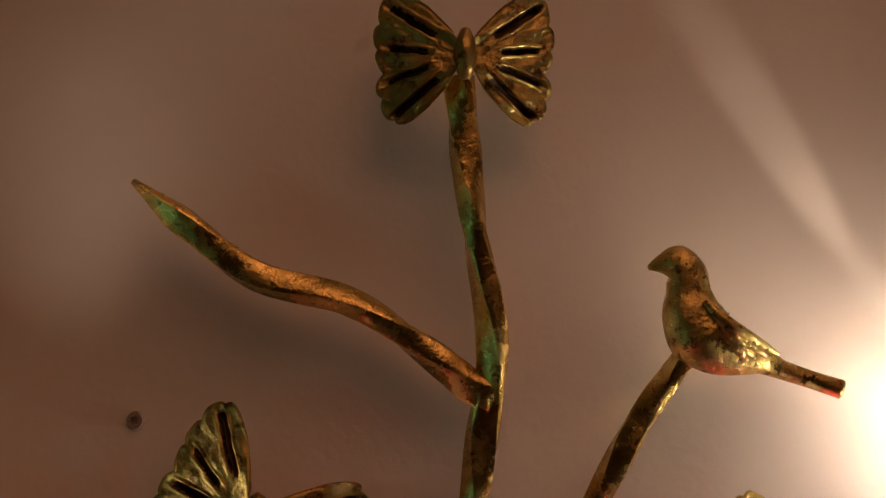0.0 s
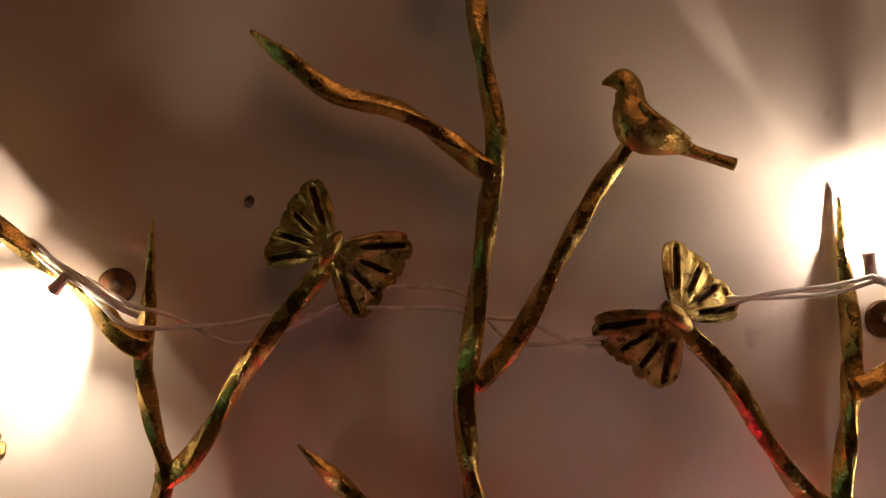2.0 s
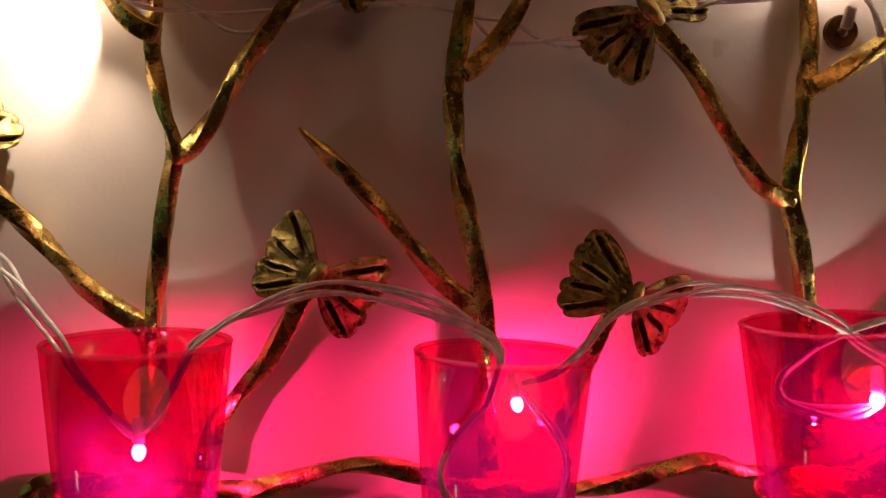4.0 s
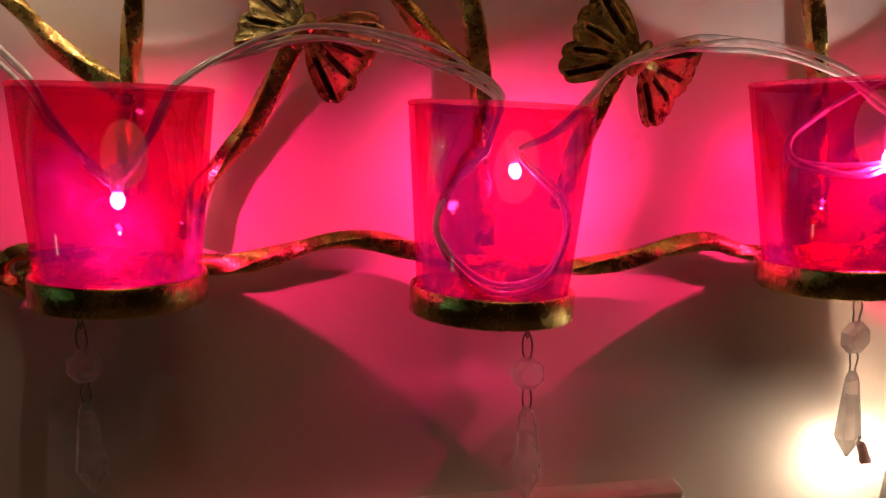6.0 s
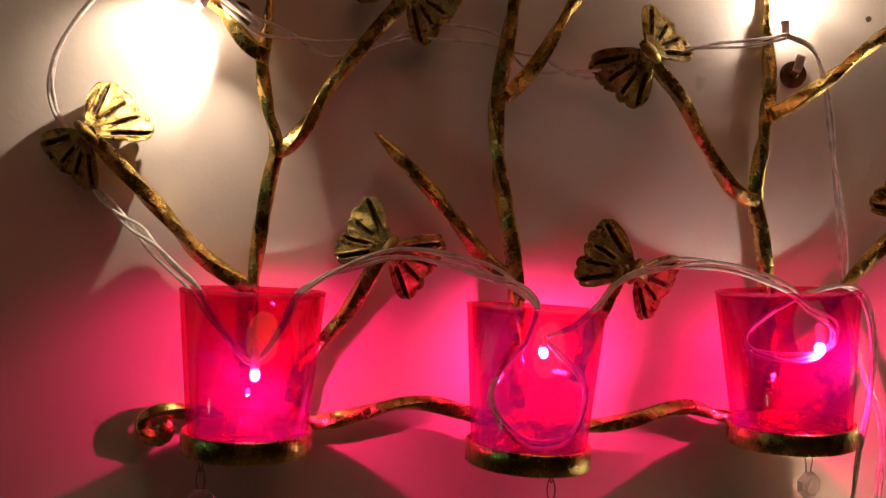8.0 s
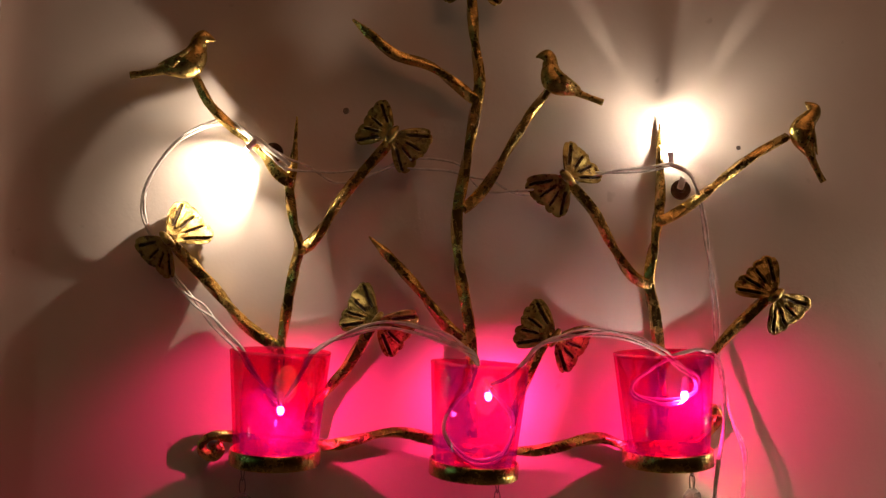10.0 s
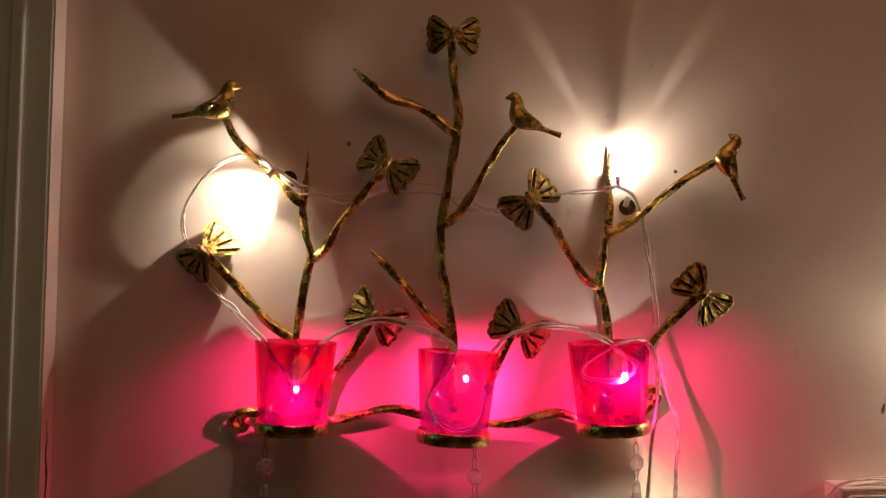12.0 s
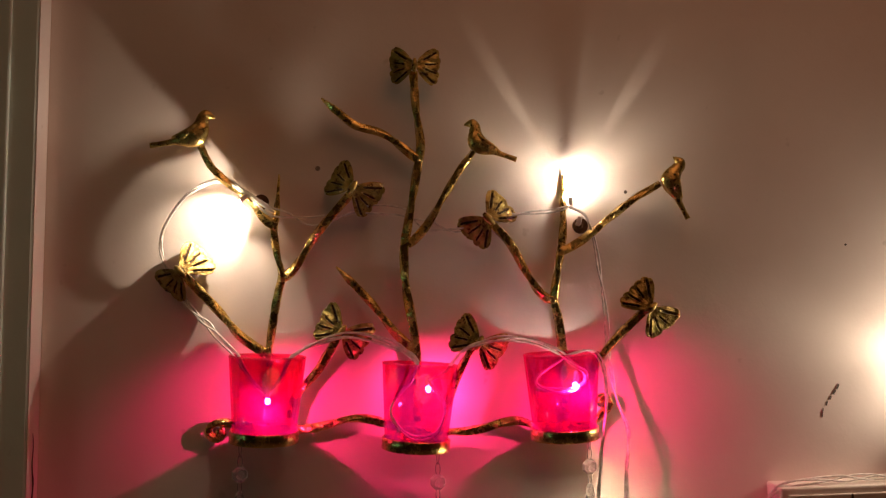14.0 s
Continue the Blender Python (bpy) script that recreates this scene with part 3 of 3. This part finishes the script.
# ---------- hanging crystals ----------
def crystal_drop(x, y, top, length, turn):
    drop = new("crystal_drop")
    drop.location = (x, y, top)
    drop.rotation_euler = (0, 0, math.radians(turn))
    drop.scale = (1.1, 1.1, 1.1)
    tagged(drop, "clear faceted crystal pendant hanging under a candle ring", "crystal pendant", "hanging crystals")

    def loop(z0, z1, w, name, parent):
        bm = bmesh.new()
        c, h = (z0 + z1) / 2, (z0 - z1) / 2
        pts = [Vector((w * math.sin(2 * math.pi * k / 24), 0.0004 * math.sin(k), c + h * math.cos(2 * math.pi * k / 24))) for k in range(25)]
        sweep(bm, pts, lambda u: 0.00035, ROUND)
        return part(name, bm, STEEL, parent, smooth=True)

    loop(0.0240, -0.0020, 0.0012, "wire_link", drop)
    loop(0.000, -0.0105, 0.0018, "hook", drop)
    bm = bmesh.new()
    rings = []
    for r, d in [(0.0028, -0.0026), (0.0052, -0.0018), (0.0066, 0.0), (0.0052, 0.0018), (0.0028, 0.0026)]:
        rings.append([bm.verts.new((r * math.cos(math.pi * (k + 0.5) / 4), d, -0.0155 + r * math.sin(math.pi * (k + 0.5) / 4))) for k in range(8)])
    for a, b in zip(rings, rings[1:]):
        for k in range(8):
            bm.faces.new((a[k], a[(k + 1) % 8], b[(k + 1) % 8], b[k]))
    bm.faces.new(rings[0])
    bm.faces.new(rings[-1])
    part("octagon_bead", bm, CRYSTAL, drop)
    loop(-0.0195, -0.0300, 0.0016, "hook", drop)
    bm = bmesh.new()
    rings = []
    for r, z in [(0.0016, 0.0), (0.0026, -0.0018), (0.0032, -0.0040), (0.0058, -0.0255), (0.0006, -length)]:
        rings.append([bm.verts.new((r * math.cos(2 * math.pi * k / 8), 0.62 * r * math.sin(2 * math.pi * k / 8), -0.0285 + z)) for k in range(8)])
    for a, b in zip(rings, rings[1:]):
        for k in range(8):
            bm.faces.new((a[k], a[(k + 1) % 8], b[(k + 1) % 8], b[k]))
    bm.faces.new(rings[0])
    bm.faces.new(rings[-1])
    part("pendant", bm, CRYSTAL, drop)


crystal_drop(-0.1355, -0.0110, 1.4223, 0.0345, 4)
crystal_drop(0.0375, -0.0080, 1.4140, 0.0360, -8)
crystal_drop(0.1713, -0.0105, 1.4266, 0.0335, 10)


# ---------- string of lamps ----------
lights = new("string_lights")
lights.location = (0.0, WALL_Y, 1.62)
SL = Matrix.Translation(-Vector(lights.location))
tagged(lights, "warm white string lights on clear twisted wire over the sconce", "string lights")


def wire(points, strands=2, spread=0.0016, seed=0.0, r=0.00085):
    pts = smooth_path(points, 0.003)
    for s in range(strands):
        path = []
        for i, q in enumerate(pts):
            u = i * 0.003
            e = min(1.0, 0.35 + 3 * min(i, len(pts) - 1 - i) / len(pts))
            a = 2 * math.pi * s / strands + 60 * u + 2.0 * noise.noise((seed, u * 20, 1.0))
            k = spread * e * (0.55 + 0.9 * abs(noise.noise((seed + 9.1 * s, u * 22, 0.0))) + 0.4)
            drift = noise.noise_vector((seed * 3.3 + s * 7.7, u * 16, 2.0)) * spread * 0.8 * e
            path.append(q + Vector((math.cos(a) * k * 0.6, math.sin(a) * k * 0.6, math.sin(a + 1.2) * k)) + drift)
        bm = bmesh.new()
        sweep(bm, path, lambda u: r, ROUND[::1])
        bm.transform(SL)
        part("wire", bm, WIRE, lights, smooth=True)


wire([(-0.1070, -0.0170, 1.6352), (-0.1143, -0.0210, 1.6401), (-0.1314, -0.0220, 1.6522), (-0.1558, -0.0120, 1.6643), (-0.1846, -0.0110, 1.6520), (-0.2057, -0.0100, 1.6227), (-0.2085, -0.0070, 1.5984), (-0.2025, -0.0020, 1.5840)], 3, 0.0016, 1)
wire([(-0.2025, -0.0020, 1.5840), (-0.1920, -0.0020, 1.5640), (-0.1815, -0.0080, 1.5503), (-0.1600, -0.0240, 1.5336), (-0.1415, -0.0400, 1.5193), (-0.1293, -0.0500, 1.5100), (-0.1235, -0.0520, 1.5000), (-0.1130, -0.0520, 1.4860)], 3, 0.0016, 2)
wire([(-0.1130, -0.0520, 1.4860), (-0.1040, -0.0520, 1.4790), (-0.0950, -0.0520, 1.4900), (-0.0868, -0.0500, 1.5060), (-0.0823, -0.0500, 1.5115), (-0.0686, -0.0470, 1.5191), (-0.0411, -0.0430, 1.5274), (-0.0135, -0.0450, 1.5228), (0.0095, -0.0500, 1.5137), (0.0197, -0.0560, 1.5046), (0.0150, -0.0600, 1.4880)], 4, 0.0022, 3)
wire([(0.0150, -0.0600, 1.4880), (0.0030, -0.0630, 1.4760), (-0.0010, -0.0640, 1.4640), (0.0060, -0.0640, 1.4520), (0.0190, -0.0640, 1.4440), (0.0360, -0.0600, 1.4480), (0.0430, -0.0520, 1.4680), (0.0310, -0.0290, 1.4850)], 2, 0.0012, 4)
wire([(0.0310, -0.0290, 1.4880), (0.0420, -0.0400, 1.4940), (0.0519, -0.0490, 1.5060), (0.0625, -0.0460, 1.5161), (0.0879, -0.0420, 1.5230), (0.1157, -0.0420, 1.5217), (0.1387, -0.0480, 1.5120), (0.1500, -0.0500, 1.5030), (0.1610, -0.0500, 1.4950), (0.1590, -0.0520, 1.4860), (0.1430, -0.0540, 1.4800), (0.1230, -0.0500, 1.4830), (0.1215, -0.0460, 1.4910), (0.1370, -0.0430, 1.5020)], 3, 0.0016, 5)
wire([(0.1370, -0.0430, 1.5020), (0.1492, -0.0500, 1.5100), (0.1653, -0.0560, 1.5133), (0.1744, -0.0570, 1.5005), (0.1780, -0.0540, 1.4687), (0.1745, -0.0480, 1.4281), (0.1707, -0.0420, 1.3744), (0.1700, -0.0350, 1.3300)], 2, 0.0011, 6)
wire([(-0.1275, -0.0150, 1.6491), (-0.1150, -0.0190, 1.6400), (-0.1088, -0.0190, 1.6359), (-0.0932, -0.0150, 1.6325), (-0.0736, -0.0100, 1.6277), (-0.0493, -0.0080, 1.6312), (-0.0298, -0.0060, 1.6377), (0.0045, -0.0040, 1.6363), (0.0241, -0.0030, 1.6266), (0.0583, -0.0050, 1.6203), (0.0878, -0.0060, 1.6293), (0.1148, -0.0110, 1.6343), (0.1419, -0.0150, 1.6364), (0.1557, -0.0160, 1.6394)], 2, 0.0034, 7)
wire([(0.1557, -0.0160, 1.6394), (0.1689, -0.0170, 1.6321), (0.1771, -0.0150, 1.6124), (0.1831, -0.0120, 1.5805), (0.1876, -0.0110, 1.5463), (0.1896, -0.0120, 1.5075), (0.1940, -0.0200, 1.4689), (0.2030, -0.0220, 1.4401), (0.2005, -0.0220, 1.4000), (0.1990, -0.0220, 1.3300)], 2, 0.0016, 8)


def lamp_on_wire(x, y, z, aim, mat, k=1.0, collar=0.0024):
    """A small clear-capped lamp in a pale plastic socket; aim: the way its tip points."""
    m = SL @ Matrix.Translation((x, y, z)) @ Vector(aim).to_track_quat("Z", "Y").to_matrix().to_4x4()
    bm = lathe_bm([(0.0, -0.0016), (0.0012 * k, -0.0014), (0.0017 * k, 0.0002), (0.0017 * k, 0.0010 * k), (0.0013 * k, 0.0021 * k), (0.0006 * k, 0.0027 * k), (0.0, 0.0029 * k)], 14)
    bm.transform(m)
    glow = part("lamp_tip", bm, mat, lights, "glowing warm white lamp tip", smooth=True)
    bm = lathe_bm([(0.0, -0.0110), (0.0013, -0.0110), (0.0019, -0.0100), (0.0021, -0.0040), (collar, -0.0036), (collar, -0.0022), (collar - 0.0005, -0.0017), (0.0, -0.0017)], 16)
    bm.transform(m)
    part("socket", bm, WIRE if k > 1.0 else PLASTIC, glow, smooth=True)


lamp_on_wire(-0.1370, -0.0205, 1.6435, (-0.7, 0.1, -0.7), LED_DIMMED)
lamp_on_wire(0.1580, -0.0095, 1.6510, (-0.05, 0.0, 1.0), LED_UP)
lamp_on_wire(0.1790, -0.0130, 1.3549, (0.3, 0.0, -0.9), LED_WALL)
lamp_on_wire(0.5100, -0.0150, 1.4920, (0.2, 0.0, 1.0), LED_DIMMED)
lamp_on_wire(-0.1036, -0.0540, 1.4743, (0.05, -0.2, -1.0), LED_CUP_DIM, 1.35, 0.0021)
lamp_on_wire(0.0292, -0.0260, 1.4805, (0.15, -0.2, -1.0), LED_CUP_DIM, 1.35, 0.0021)
lamp_on_wire(0.1520, -0.0550, 1.4855, (-0.1, -0.2, -1.0), LED_CUP, 1.35, 0.0021)


clip = box_bm(-0.0022, 0.0022, -0.0016, 0.0016, -0.0045, 0.0045, 0.0010, 2)
clip.transform(SL @ pose(0.1655, -0.0100, 1.6270, 0, 18, 0))
part("socket", clip, PLASTIC, lights)


# ---------- boards and marks on the wall ----------
def board(name, x0, x1, z0, z1, depth, turn, label):
    ob = new(name)
    ob.location = (x0, WALL_Y, z1)
    ob.rotation_euler = (0, math.radians(turn), 0)
    tagged(ob, label, "switch board")
    w, h = x1 - x0, z1 - z0
    part("backbox", box_bm(0, w, -depth, 0, -h, 0, 0.0025, 3), BOARD, ob)
    part("faceplate", box_bm(0.006, w - 0.006, -depth - 0.003, -depth - 0.0005, -h + 0.006, -0.006, 0.001, 2), BOARD, ob)
    return ob


board("switch_board", -0.1660, 0.1045, 1.20, 1.3330, 0.014, -2.7, "shallow cream plastic board on the wall below the sconce")
side_board = board("switch_board", 0.3330, 0.56, 1.20, 1.3930, 0.030, -1.5, "cream plastic switch board with wires along its top")
part("seam", box_bm(0.060, 0.0615, -0.0342, -0.0335, -0.18, -0.006), DARK, side_board)
wire([(0.5600, -0.012, 1.4010), (0.4800, -0.014, 1.3995), (0.4300, -0.016, 1.4000), (0.3800, -0.018, 1.3985), (0.3420, -0.020, 1.3950), (0.3270, -0.020, 1.3850), (0.3200, -0.020, 1.3700), (0.3150, -0.018, 1.3300)], 3, 0.0022, 9)

for i, (x, z, w, h, turn) in enumerate([(0.4015, 1.4765, 0.0008, 0.0050, -25), (0.3980, 1.4715, 0.0009, 0.0045, -30), (0.3945, 1.4665, 0.0007, 0.0035, -28), (0.3910, 1.4615, 0.0006, 0.0040, -20), (0.3870, 1.4530, 0.0004, 0.0080, -8)]):
    bm = box_bm(-w, w, -0.0003, 0.0002, -h / 2, h / 2)
    bm.transform(pose(x, WALL_Y, z, 0, -turn, 0))
    tagged(mesh_object("wall_scuff", bm, DARK), "dark broken scuff mark on the painted wall", "wall mark", kind="structure")
plug = lathe_bm([(0.0, 0.0002), (0.0011, 0.0002), (0.0012, 0.0010), (0.0021, 0.0010), (0.0024, 0.0), (0.0, 0.0)], 24)
plug.transform(pose(-0.0713, WALL_Y, 1.6777, 90, 0, 0))
tagged(mesh_object("wall_plug", plug, PLUG), "small dark wall plug left in the painted wall", "wall plug", kind="structure")
plug = lathe_bm([(0.0, 0.0002), (0.0006, 0.0002), (0.0008, 0.0006), (0.0014, 0.0006), (0.0016, 0.0), (0.0, 0.0)], 16)
plug.transform(pose(0.2115, WALL_Y, 1.6553, 90, 0, 0))
tagged(mesh_object("wall_plug", plug, DARK), "tiny dark nail hole in the painted wall", "wall plug", kind="structure")
plug = lathe_bm([(0.0, 0.0002), (0.0005, 0.0002), (0.0006, 0.0005), (0.0010, 0.0004), (0.0011, 0.0), (0.0, 0.0)], 16)
plug.transform(pose(0.4140, WALL_Y, 1.6060, 90, 0, 0))
tagged(mesh_object("wall_plug", plug, DARK), "tiny dark nail hole in the painted wall", "wall plug", kind="structure")
